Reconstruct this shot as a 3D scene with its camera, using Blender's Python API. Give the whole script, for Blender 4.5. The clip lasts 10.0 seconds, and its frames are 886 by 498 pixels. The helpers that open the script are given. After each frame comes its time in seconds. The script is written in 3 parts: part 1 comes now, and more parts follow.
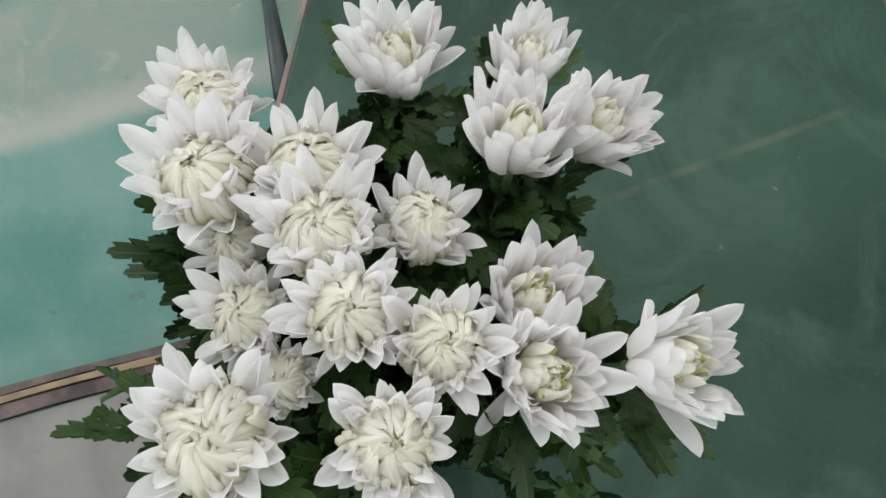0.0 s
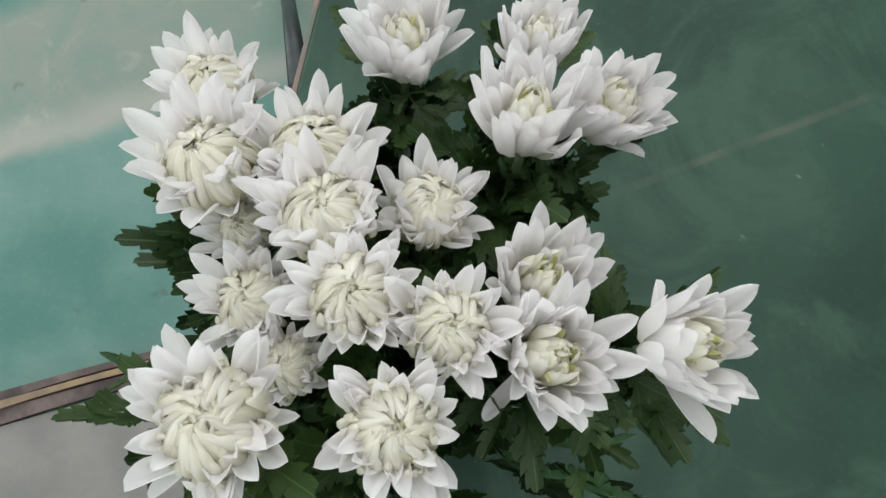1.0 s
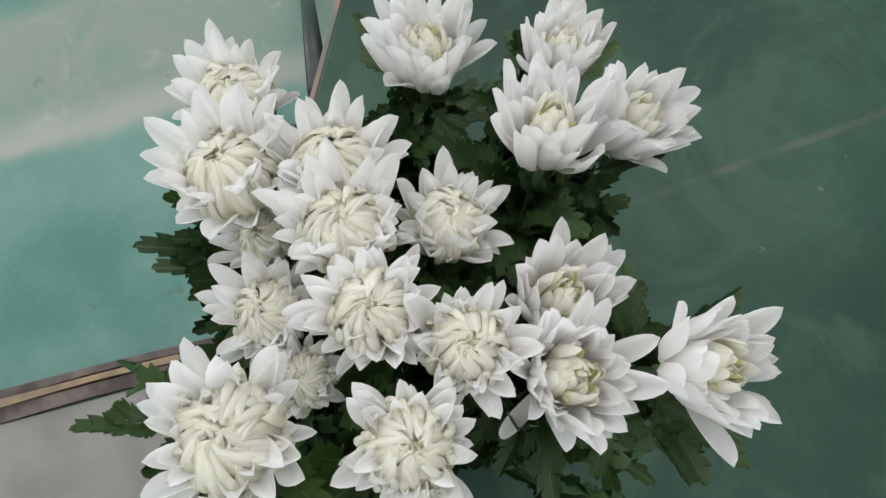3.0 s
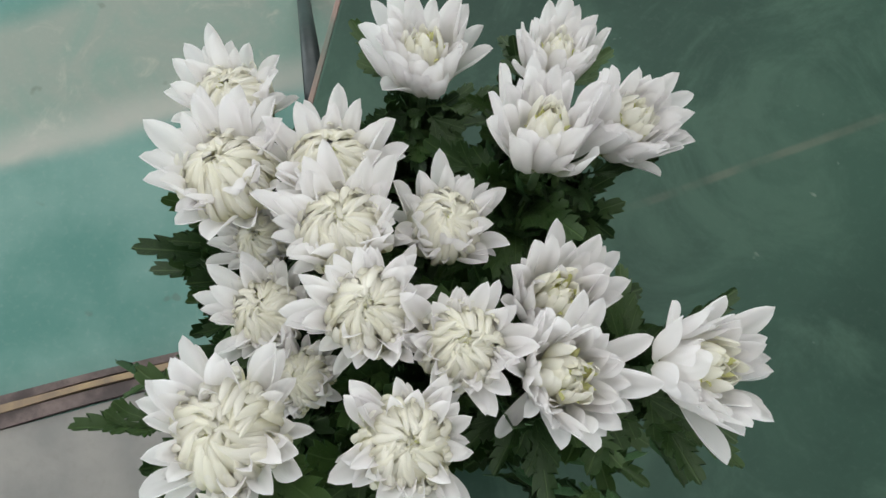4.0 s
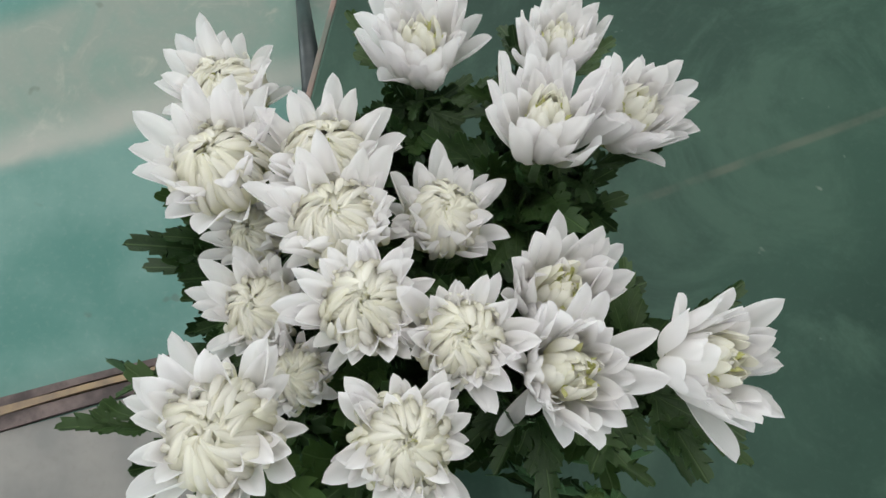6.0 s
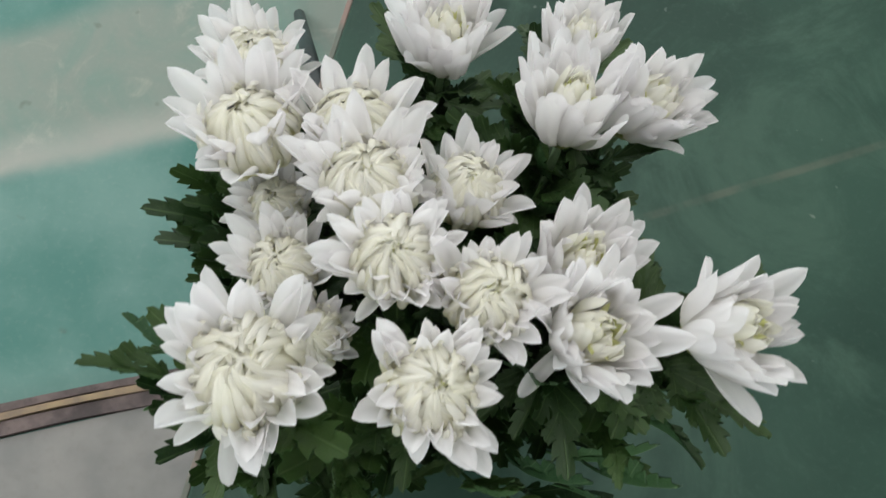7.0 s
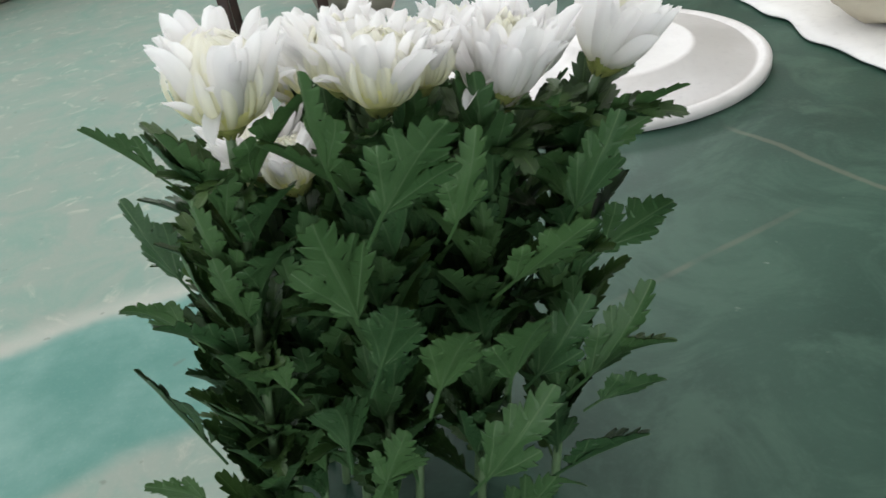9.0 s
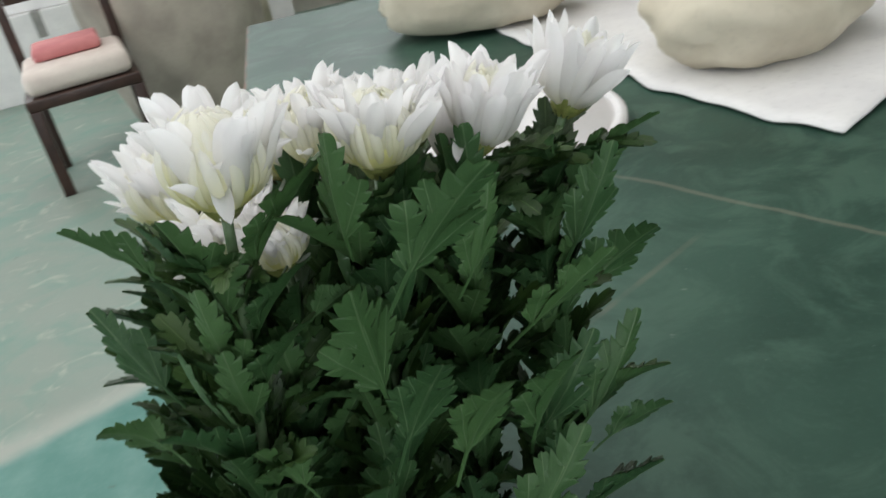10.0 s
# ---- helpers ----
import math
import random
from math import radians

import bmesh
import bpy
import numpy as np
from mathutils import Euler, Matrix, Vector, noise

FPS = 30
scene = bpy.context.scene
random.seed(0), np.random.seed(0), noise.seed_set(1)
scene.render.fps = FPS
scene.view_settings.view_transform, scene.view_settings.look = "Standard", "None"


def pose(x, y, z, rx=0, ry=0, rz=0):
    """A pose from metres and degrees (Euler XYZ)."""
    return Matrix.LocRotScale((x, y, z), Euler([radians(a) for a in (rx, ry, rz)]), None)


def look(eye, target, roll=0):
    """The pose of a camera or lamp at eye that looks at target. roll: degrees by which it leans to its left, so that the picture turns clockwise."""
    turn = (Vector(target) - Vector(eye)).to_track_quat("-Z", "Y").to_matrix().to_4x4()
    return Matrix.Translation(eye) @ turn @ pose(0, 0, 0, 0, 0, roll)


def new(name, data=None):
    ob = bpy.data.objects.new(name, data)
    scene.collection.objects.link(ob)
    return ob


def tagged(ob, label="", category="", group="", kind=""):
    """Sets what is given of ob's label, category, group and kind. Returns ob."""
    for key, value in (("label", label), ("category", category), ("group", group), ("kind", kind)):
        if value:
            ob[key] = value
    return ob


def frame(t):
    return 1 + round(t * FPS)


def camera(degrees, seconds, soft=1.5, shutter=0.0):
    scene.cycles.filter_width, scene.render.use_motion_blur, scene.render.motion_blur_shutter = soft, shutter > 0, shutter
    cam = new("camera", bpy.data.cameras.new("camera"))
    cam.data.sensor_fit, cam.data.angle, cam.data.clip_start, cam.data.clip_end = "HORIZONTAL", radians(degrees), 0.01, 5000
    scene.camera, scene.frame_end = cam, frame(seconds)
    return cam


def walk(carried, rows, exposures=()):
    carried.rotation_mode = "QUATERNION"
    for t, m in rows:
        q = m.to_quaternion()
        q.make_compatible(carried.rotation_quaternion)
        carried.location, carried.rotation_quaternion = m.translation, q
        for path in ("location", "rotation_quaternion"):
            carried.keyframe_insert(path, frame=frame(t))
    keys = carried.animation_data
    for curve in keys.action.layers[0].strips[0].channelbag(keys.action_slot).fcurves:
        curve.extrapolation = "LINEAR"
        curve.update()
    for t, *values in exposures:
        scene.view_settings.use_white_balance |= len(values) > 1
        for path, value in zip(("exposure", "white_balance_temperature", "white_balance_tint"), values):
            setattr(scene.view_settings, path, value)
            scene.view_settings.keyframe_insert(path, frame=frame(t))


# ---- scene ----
# ---------------------------------------------------------------- camera
cam = camera(57.3, 10.0, soft=1.5, shutter=0.3)
PATH = [
    (0, look((0.0601, 0.0415, 1.4652), (0.0487, 0.1481, 1.0799), 2.67)),
    (0.5, look((0.0650, 0.0387, 1.4597), (0.0472, 0.1456, 1.0746), -0.85)),
    (1, look((0.0710, 0.0361, 1.4549), (0.0468, 0.1415, 1.0697), -4.21)),
    (1.5, look((0.0718, 0.0420, 1.4530), (0.0442, 0.1437, 1.0671), -6.43)),
    (2, look((0.0682, 0.0416, 1.4500), (0.0405, 0.1442, 1.0644), -5.84)),
    (2.5, look((0.0666, 0.0451, 1.4518), (0.0358, 0.1474, 1.0663), -7.05)),
    (4, look((0.0675, 0.0390, 1.4575), (0.0380, 0.1472, 1.0735), -5.44)),
    (4.5, look((0.0691, 0.0366, 1.4566), (0.0402, 0.1472, 1.0733), -5.16)),
    (5, look((0.0697, 0.0371, 1.4560), (0.0388, 0.1487, 1.0731), -6.02)),
    (6.5, look((0.0672, 0.0392, 1.4410), (0.0371, 0.1465, 1.0568), -6.00)),
    (7, look((0.0511, -0.0092, 1.4349), (0.0294, 0.1281, 1.0599), 3.00)),
    (7.2, look((0.0814, -0.0506, 1.4125), (0.0354, 0.1082, 1.0482), -6.15)),
    (7.5, look((0.1187, -0.1706, 1.3330), (0.0650, 0.0809, 1.0266), -9.62)),
    (8, look((0.1656, -0.3002, 1.2389), (0.0953, 0.0238, 1.0151), -15.29)),
    (8.5, look((0.1621, -0.3088, 1.2408), (0.0898, 0.0175, 1.0210), -14.35)),
    (9, look((0.0957, -0.3301, 1.2321), (0.0600, 0.0065, 1.0191), -9.98)),
    (9.5, look((0.0713, -0.3289, 1.2247), (0.0516, 0.0138, 1.0193), -13.02)),
    (10, look((0.0089, -0.3214, 1.2271), (0.0564, 0.0281, 1.0385), -11.97)),
]
walk(cam, PATH, [(0.0, -0.18), (6.8, -0.18), (7.5, -0.26), (8.0, -0.04), (8.5, -0.02), (9.5, 0.0), (10.0, -0.12)])

# ---------------------------------------------------------------- light
world = bpy.data.worlds.new("world")
scene.world = world
world.use_nodes = True
_sky = world.node_tree.nodes.new("ShaderNodeTexSky")
_sky.sky_type, _sky.sun_disc = "NISHITA", False
_sky.sun_elevation, _sky.sun_rotation = radians(40), radians(-60)
_bg = world.node_tree.nodes["Background"]
_bg.inputs["Strength"].default_value = 0.1
world.node_tree.links.new(_sky.outputs[0], _bg.inputs[0])


def area_lamp(name, place, target, sx, sy, power, colour):
    d = bpy.data.lights.new(name, "AREA")
    d.shape, d.size, d.size_y, d.energy, d.color = "RECTANGLE", sx, sy, power, colour
    ob = new(name, d)
    ob.matrix_world = look(place, target)
    return ob


# unseen overhead lamp, added as soft fill; the ceiling has no skylight
area_lamp("skylight_lamp", (-1.1, 1.4, 3.12), (-1.1, 1.4, 0), 5.2, 5.2, 124, (1.0, 0.965, 0.97))
# added lamp out of view, for sheen on the tabletop and backlit petals
area_lamp("north_window_lamp", (-0.6, 6.42, 2.62), (0.0, 0.0, 1.0), 5.0, 0.7, 85, (0.94, 0.985, 1.0))
area_lamp("west_window_lamp", (-5.9, 2.6, 1.75), (0, 2.4, 0.9), 3.0, 1.9, 130, (0.88, 0.96, 1.0))
# front fill added behind the camera to brighten the near leaves
area_lamp("south_window_lamp", (0.4, -3.9, 1.8), (0.2, 0, 1.0), 3.0, 1.8, 72, (0.95, 0.98, 1.0))


# ---------------------------------------------------------------- materials
class Nodes:
    def __init__(self, name):
        self.mat = bpy.data.materials.new(name)
        self.mat.use_nodes = True
        self.t = self.mat.node_tree
        self.bsdf = self.t.nodes["Principled BSDF"]

    def add(self, kind, **values):
        n = self.t.nodes.new(kind)
        for k, v in values.items():
            n.inputs[k].default_value = v
        return n

    def link(self, a, b):
        self.t.links.new(a, b)

    def coord(self, which="Object"):
        return self.t.nodes.new("ShaderNodeTexCoord").outputs[which]

    def noise(self, scale, detail=4.0, rough=0.55, vec=None, warp=0.0):
        n = self.add("ShaderNodeTexNoise", Scale=scale, Detail=detail, Roughness=rough, Distortion=warp)
        self.link(vec or self.coord(), n.inputs["Vector"])
        return n.outputs["Fac"]

    def ramp(self, fac, *stops):
        n = self.t.nodes.new("ShaderNodeValToRGB")
        e = n.color_ramp.elements
        while len(e) < len(stops):
            e.new(0.5)
        for el, (p, c) in zip(e, stops):
            el.position, el.color = p, (*c, 1) if len(c) == 3 else c
        self.link(fac, n.inputs[0])
        return n.outputs[0]

    def math(self, op, a, b=None, c=None):
        n = self.t.nodes.new("ShaderNodeMath")
        n.operation = op
        for i, v in enumerate((a, b, c)):
            if v is None:
                continue
            if isinstance(v, (int, float)):
                n.inputs[i].default_value = v
            else:
                self.link(v, n.inputs[i])
        return n.outputs[0]

    def mix(self, fac, a, b, mode="MIX"):
        n = self.t.nodes.new("ShaderNodeMix")
        n.data_type, n.blend_type = "RGBA", mode
        for sock, v in ((n.inputs[0], fac), (n.inputs[6], a), (n.inputs[7], b)):
            if isinstance(v, (int, float)):
                sock.default_value = v
            elif isinstance(v, tuple):
                sock.default_value = (*v, 1)
            else:
                self.link(v, sock)
        return n.outputs[2]

    def smooth(self, v, lo, hi):
        n = self.t.nodes.new("ShaderNodeMapRange")
        n.interpolation_type = "SMOOTHSTEP"
        self.link(v, n.inputs[0])
        n.inputs[1].default_value, n.inputs[2].default_value = lo, hi
        return n.outputs[0]

    def bump(self, height, strength=0.3, distance=0.002):
        n = self.add("ShaderNodeBump", Strength=strength, Distance=distance)
        self.link(height, n.inputs["Height"])
        self.link(n.outputs[0], self.bsdf.inputs["Normal"])

    def done(self, colour, rough=0.6, metal=0.0, spec=0.5):
        b = self.bsdf.inputs
        if isinstance(colour, tuple):
            b["Base Color"].default_value = (*colour, 1)
        else:
            self.link(colour, b["Base Color"])
        if isinstance(rough, (int, float)):
            b["Roughness"].default_value = rough
        else:
            self.link(rough, b["Roughness"])
        b["Metallic"].default_value, b["Specular IOR Level"].default_value = metal, spec
        return self.mat


def plain(name, a, b, scale=12.0, rough=0.6, metal=0.0, bump=0.15, spec=0.5):
    n = Nodes(name)
    big, fine = n.noise(scale), n.noise(scale * 9, 3)
    col = n.mix(n.smooth(big, 0.3, 0.7), a, b)
    col = n.mix(n.math("MULTIPLY", n.smooth(fine, 0.5, 0.8), 0.35), col, tuple(v * 0.7 for v in a))
    n.bump(fine, bump, 0.002)
    return n.done(col, rough, metal, spec)


def line_mask(n, x, y, a, b, width, fade):
    """Mask of a thin mark from a to b, in the coordinates x and y."""
    dx, dy = b[0] - a[0], b[1] - a[1]
    length = math.hypot(dx, dy)
    dx, dy = dx / length, dy / length
    along = n.math("ADD", n.math("MULTIPLY", x, dx), n.math("MULTIPLY_ADD", y, dy, -(a[0] * dx + a[1] * dy)))
    off = n.math("ADD", n.math("MULTIPLY", x, -dy), n.math("MULTIPLY_ADD", y, dx, a[0] * dy - a[1] * dx))
    m = n.math("SUBTRACT", 1.0, n.smooth(n.math("ABSOLUTE", off), width * 0.3, width))
    m = n.math("MULTIPLY", m, n.smooth(along, 0.0, fade))
    return n.math("MULTIPLY", m, n.math("SUBTRACT", 1.0, n.smooth(along, length - fade, length)))


def petal_material(name, base, tip, warm):
    n = Nodes(name)
    sep = n.t.nodes.new("ShaderNodeSeparateXYZ")
    n.link(n.coord("UV"), sep.inputs[0])
    col = n.ramp(sep.outputs[1], (0.0, base), (0.35, warm), (0.8, tip))
    vein = n.add("ShaderNodeTexWave", Scale=5.0, Distortion=1.5, Detail=2.0)
    vein.bands_direction = "X"
    n.link(n.coord("UV"), vein.inputs[0])
    info = n.t.nodes.new("ShaderNodeObjectInfo")
    col = n.mix(n.math("MULTIPLY", info.outputs["Random"], 0.3), col, warm)
    n.bump(vein.outputs["Fac"], 0.12, 0.0006)
    n.done(col, 0.55, 0.0, 0.3)
    tr = n.t.nodes.new("ShaderNodeBsdfTranslucent")
    n.link(col, tr.inputs[0])
    mx = n.add("ShaderNodeMixShader", Fac=0.52)
    n.link(n.bsdf.outputs[0], mx.inputs[1])
    n.link(tr.outputs[0], mx.inputs[2])
    n.link(mx.outputs[0], n.t.nodes["Material Output"].inputs[0])
    return n.mat


def leaf_material(name, dark, light, rib):
    n = Nodes(name)
    sep = n.t.nodes.new("ShaderNodeSeparateXYZ")
    n.link(n.coord("UV"), sep.inputs[0])
    info = n.t.nodes.new("ShaderNodeObjectInfo")
    col = n.mix(info.outputs["Random"], dark, light)
    col = n.mix(n.math("MULTIPLY", n.smooth(n.noise(60), 0.45, 0.75), 0.4), col, light)
    off = n.math("ABSOLUTE", n.math("SUBTRACT", sep.outputs[0], 0.5))
    # midrib and side veins that run forward from it
    v = n.math("FRACT", n.math("MULTIPLY", n.math("SUBTRACT", sep.outputs[1], n.math("MULTIPLY", off, 0.5)), 6.0))
    side = n.math("SUBTRACT", 1.0, n.smooth(n.math("ABSOLUTE", n.math("SUBTRACT", v, 0.5)), 0.02, 0.09))
    mid = n.math("SUBTRACT", 1.0, n.smooth(off, 0.010, 0.035))
    veins = n.math("MAXIMUM", mid, n.math("MULTIPLY", side, 0.12))
    col = n.mix(n.math("MULTIPLY", veins, 0.5), col, rib)
    n.bump(n.math("ADD", veins, n.math("MULTIPLY", n.noise(220, 2), 0.5)), 0.4, 0.0015)
    n.done(col, 0.42, 0.0, 0.5)
    tr = n.t.nodes.new("ShaderNodeBsdfTranslucent")
    n.link(col, tr.inputs[0])
    mx = n.add("ShaderNodeMixShader", Fac=0.18)
    n.link(n.bsdf.outputs[0], mx.inputs[1])
    n.link(tr.outputs[0], mx.inputs[2])
    n.link(mx.outputs[0], n.t.nodes["Material Output"].inputs[0])
    return n.mat


M_PETAL = petal_material("white_petal", (0.90, 0.885, 0.66), (0.965, 0.955, 0.965), (0.96, 0.95, 0.92))
M_INNER = petal_material("cream_petal", (0.91, 0.89, 0.42), (0.965, 0.96, 0.915), (0.96, 0.945, 0.70))
M_FLORET = petal_material("yellow_green_floret", (0.36, 0.46, 0.10), (0.78, 0.79, 0.38), (0.64, 0.70, 0.24))
M_LEAF = leaf_material("leaf_upper_side", (0.013, 0.040, 0.011), (0.050, 0.104, 0.024), (0.13, 0.21, 0.08))
M_UNDER = leaf_material("leaf_under_side", (0.034, 0.096, 0.034), (0.084, 0.180, 0.060), (0.18, 0.28, 0.14))
M_STEM = plain("green_stem", (0.10, 0.17, 0.08), (0.15, 0.23, 0.12), 60, 0.5)
M_CALYX = plain("calyx_green", (0.16, 0.20, 0.05), (0.30, 0.32, 0.10), 150, 0.55)


def table_paint():
    n = Nodes("green_painted_board")
    pos = n.coord()
    sep = n.t.nodes.new("ShaderNodeSeparateXYZ")
    n.link(pos, sep.inputs[0])
    x, y = sep.outputs[0], sep.outputs[1]
    col = n.mix(n.smooth(n.noise(3.0, 6, 0.6), 0.3, 0.7), (0.012, 0.041, 0.028), (0.030, 0.077, 0.054))
    col = n.mix(n.math("MULTIPLY", n.smooth(n.noise(7.0, 6, 0.65, warp=1.0), 0.45, 0.65), 0.7), col, (0.054, 0.112, 0.080))
    grain = n.noise(160.0, 3)
    col = n.mix(n.math("MULTIPLY", n.smooth(grain, 0.5, 0.8), 0.2), col, (0.07, 0.12, 0.09))
    wob = n.math("MULTIPLY_ADD", n.noise(8.0, 3), 0.018, -0.009)
    xw = n.math("ADD", x, wob)
    yw = n.math("ADD", y, wob)
    seam = line_mask(n, xw, yw, TL(0.385, 0.68), TL(0.60, 0.30), 0.006, 0.05)
    worn = line_mask(n, xw, yw, TL(0.16, 0.30), TL(0.43, 0.455), 0.006, 0.04)
    col = n.mix(n.math("MULTIPLY", seam, 0.28), col, (0.26, 0.22, 0.17))
    col = n.mix(n.math("MULTIPLY", worn, n.math("MULTIPLY", n.smooth(n.noise(14.0), 0.35, 0.65), 0.26)), col, (0.20, 0.17, 0.13))
    speck = n.smooth(n.noise(45.0, 2), 0.73, 0.78)
    col = n.mix(n.math("MULTIPLY", speck, 0.5), col, (0.22, 0.26, 0.22))
    n.bump(grain, 0.15, 0.001)
    rough = n.math("MULTIPLY_ADD", n.noise(6.0), 0.2, 0.36)
    return n.done(col, rough, 0.0, 0.28)


def floor_paint():
    n = Nodes("painted_floor")
    sep = n.t.nodes.new("ShaderNodeSeparateXYZ")
    n.link(n.coord(), sep.inputs[0])
    across = n.math("ADD", n.math("MULTIPLY", sep.outputs[0], -0.41), n.math("MULTIPLY", sep.outputs[1], 0.912))
    wob = n.math("MULTIPLY_ADD", n.noise(2.2, 4), 0.16, -0.08)
    c = n.math("ADD", across, wob)
    teal = n.mix(n.smooth(n.noise(3.5, 5), 0.35, 0.7), (0.078, 0.21, 0.18), (0.16, 0.295, 0.26))
    pale = n.mix(n.smooth(n.noise(4.0, 6, 0.65, warp=0.8), 0.35, 0.7), (0.245, 0.29, 0.25), (0.18, 0.28, 0.235))
    pale = n.mix(n.math("MULTIPLY", n.smooth(n.noise(7.0, 5, 0.6, warp=1.5), 0.55, 0.75), 0.6), pale, (0.46, 0.44, 0.38))
    is_pale = n.math("MAXIMUM", n.math("MULTIPLY", n.smooth(c, 0.80, 0.84), n.math("SUBTRACT", 1.0, n.smooth(c, 1.12, 1.20))), n.smooth(c, 1.74, 1.80))
    col = n.mix(is_pale, teal, pale)
    ridge = n.math("MULTIPLY", n.smooth(c, 0.78, 0.84), n.math("SUBTRACT", 1.0, n.smooth(c, 0.84, 0.92)))
    ridge = n.math("MAXIMUM", ridge, n.math("MULTIPLY", n.smooth(c, 1.72, 1.79), n.math("SUBTRACT", 1.0, n.smooth(c, 1.79, 1.9))))
    col = n.mix(n.math("MULTIPLY", ridge, 0.45), col, (0.50, 0.47, 0.43))
    dots = n.smooth(n.noise(16.0, 2), 0.70, 0.76)
    col = n.mix(n.math("MULTIPLY", dots, 0.4), col, (0.10, 0.11, 0.09))
    fine = n.noise(90.0, 3)
    col = n.mix(n.math("MULTIPLY", n.smooth(fine, 0.5, 0.8), 0.08), col, (0.45, 0.48, 0.42))
    n.bump(fine, 0.1, 0.002)
    return n.done(col, n.math("MULTIPLY_ADD", n.noise(3.0), 0.25, 0.45), 0.0, 0.3)


# ---------------------------------------------------------------- mesh helpers
def part(name, bm, material, parent=None, label="", smooth=True):
    me = bpy.data.meshes.new(name)
    bm.normal_update()
    bm.to_mesh(me)
    bm.free()
    for p in me.polygons:
        p.use_smooth = smooth
    me.materials.append(material)
    ob = new(name, me)
    ob.parent = parent
    return tagged(ob, label)


def thing(name, place, label, category, group=""):
    ob = new(name)
    ob.empty_display_size = 0.05
    ob.location = place
    return tagged(ob, label, category, group)


def box_bm(lo, hi, bevel=0.0):
    bm = bmesh.new()
    bmesh.ops.create_cube(bm, size=1.0)
    for v in bm.verts:
        for i in range(3):
            v.co[i] = (lo[i] + hi[i]) / 2 + v.co[i] * (hi[i] - lo[i])
    if bevel:
        bmesh.ops.bevel(bm, geom=bm.edges[:], offset=bevel, segments=2, profile=0.5, affect="EDGES")
    return bm


def tube_bm(points, radii, sides=8):
    bm = bmesh.new()
    pts = [Vector(p) for p in points]
    rings = []
    for i, p in enumerate(pts):
        d = (pts[min(i + 1, len(pts) - 1)] - pts[max(i - 1, 0)]).normalized()
        a = d.orthogonal().normalized() if abs(d.z) < 0.95 else d.cross(Vector((0, 1, 0))).normalized()
        b = d.cross(a)
        rings.append([bm.verts.new(p + (a * math.cos(k * math.tau / sides) + b * math.sin(k * math.tau / sides)) * radii[i]) for k in range(sides)])
    for r, q in zip(rings, rings[1:]):
        for k in range(sides):
            bm.faces.new((r[k], r[(k + 1) % sides], q[(k + 1) % sides], q[k]))
    bm.faces.new(rings[0][::-1])
    bm.faces.new(rings[-1])
    return bm


def lathe_bm(profile, sides=64):
    bm = bmesh.new()
    rings = [[bm.verts.new((r * math.cos(k * math.tau / sides), r * math.sin(k * math.tau / sides), z)) for k in range(sides)] for r, z in profile]
    for r, q in zip(rings, rings[1:]):
        for k in range(sides):
            bm.faces.new((r[k], r[(k + 1) % sides], q[(k + 1) % sides], q[k]))
    bm.faces.new(rings[0][::-1])
    bm.faces.new(rings[-1])
    return bm


# ---------------------------------------------------------------- the hall
TABLE = Vector((-0.137, 0.46, 0.74))
ALONG, ACROSS = Vector((0.0268, 0.9996, 0)), Vector((0.9996, -0.0268, 0))


def TL(x, y):
    """A place on the table in the table's own axes (across, along)."""
    d = Vector((x, y, 0)) - TABLE
    return (d.x * ACROSS.x + d.y * ACROSS.y, d.x * ALONG.x + d.y * ALONG.y)


def TW(u, v, z=0.74):
    p = TABLE + ACROSS * u + ALONG * v
    return Vector((p.x, p.y, z))


M_FLOOR = floor_paint()
M_WALL = plain("stained_plaster", (0.66, 0.63, 0.56), (0.48, 0.46, 0.41), 1.6, 0.85, bump=0.3)
M_CEIL = plain("ceiling_board", (0.76, 0.76, 0.74), (0.70, 0.70, 0.68), 2.0, 0.9)
M_GREY = plain("grey_cement", (0.30, 0.29, 0.27), (0.22, 0.22, 0.21), 7.0, 0.8, bump=0.3)
M_JOINT = plain("brown_worn_wood", (0.060, 0.046, 0.045), (0.19, 0.145, 0.135), 16.0, 0.7, bump=0.4)
M_OCHRE = plain("ochre_worn_wood", (0.36, 0.26, 0.15), (0.22, 0.165, 0.12), 18.0, 0.75, bump=0.4)
M_TABLE = table_paint()
M_EDGE = plain("worn_table_edge", (0.30, 0.20, 0.17), (0.12, 0.16, 0.13), 14.0, 0.7)
M_STEEL = plain("dark_painted_steel", (0.020, 0.030, 0.032), (0.035, 0.045, 0.045), 30.0, 0.45, bump=0.1)
M_PLASTIC = plain("white_enamel", (0.72, 0.70, 0.70), (0.62, 0.60, 0.59), 9.0, 0.4, bump=0.08)
M_CLOTH = plain("white_cloth", (0.78, 0.77, 0.76), (0.70, 0.69, 0.69), 8.0, 0.85)
M_SACK = plain("beige_sack", (0.62, 0.57, 0.46), (0.50, 0.45, 0.35), 7.0, 0.9, bump=0.4)
M_BUNDLE = plain("grey_canvas", (0.44, 0.40, 0.34), (0.30, 0.27, 0.23), 5.0, 0.9, bump=0.4)
M_DARKWOOD = plain("dark_brown_wood", (0.030, 0.014, 0.011), (0.055, 0.027, 0.02), 14.0, 0.4)
M_PINK = plain("pink_cloth", (0.62, 0.24, 0.24), (0.52, 0.18, 0.19), 12.0, 0.85)
M_CREAM = plain("cream_cushion", (0.74, 0.66, 0.60), (0.66, 0.57, 0.52), 10.0, 0.85)

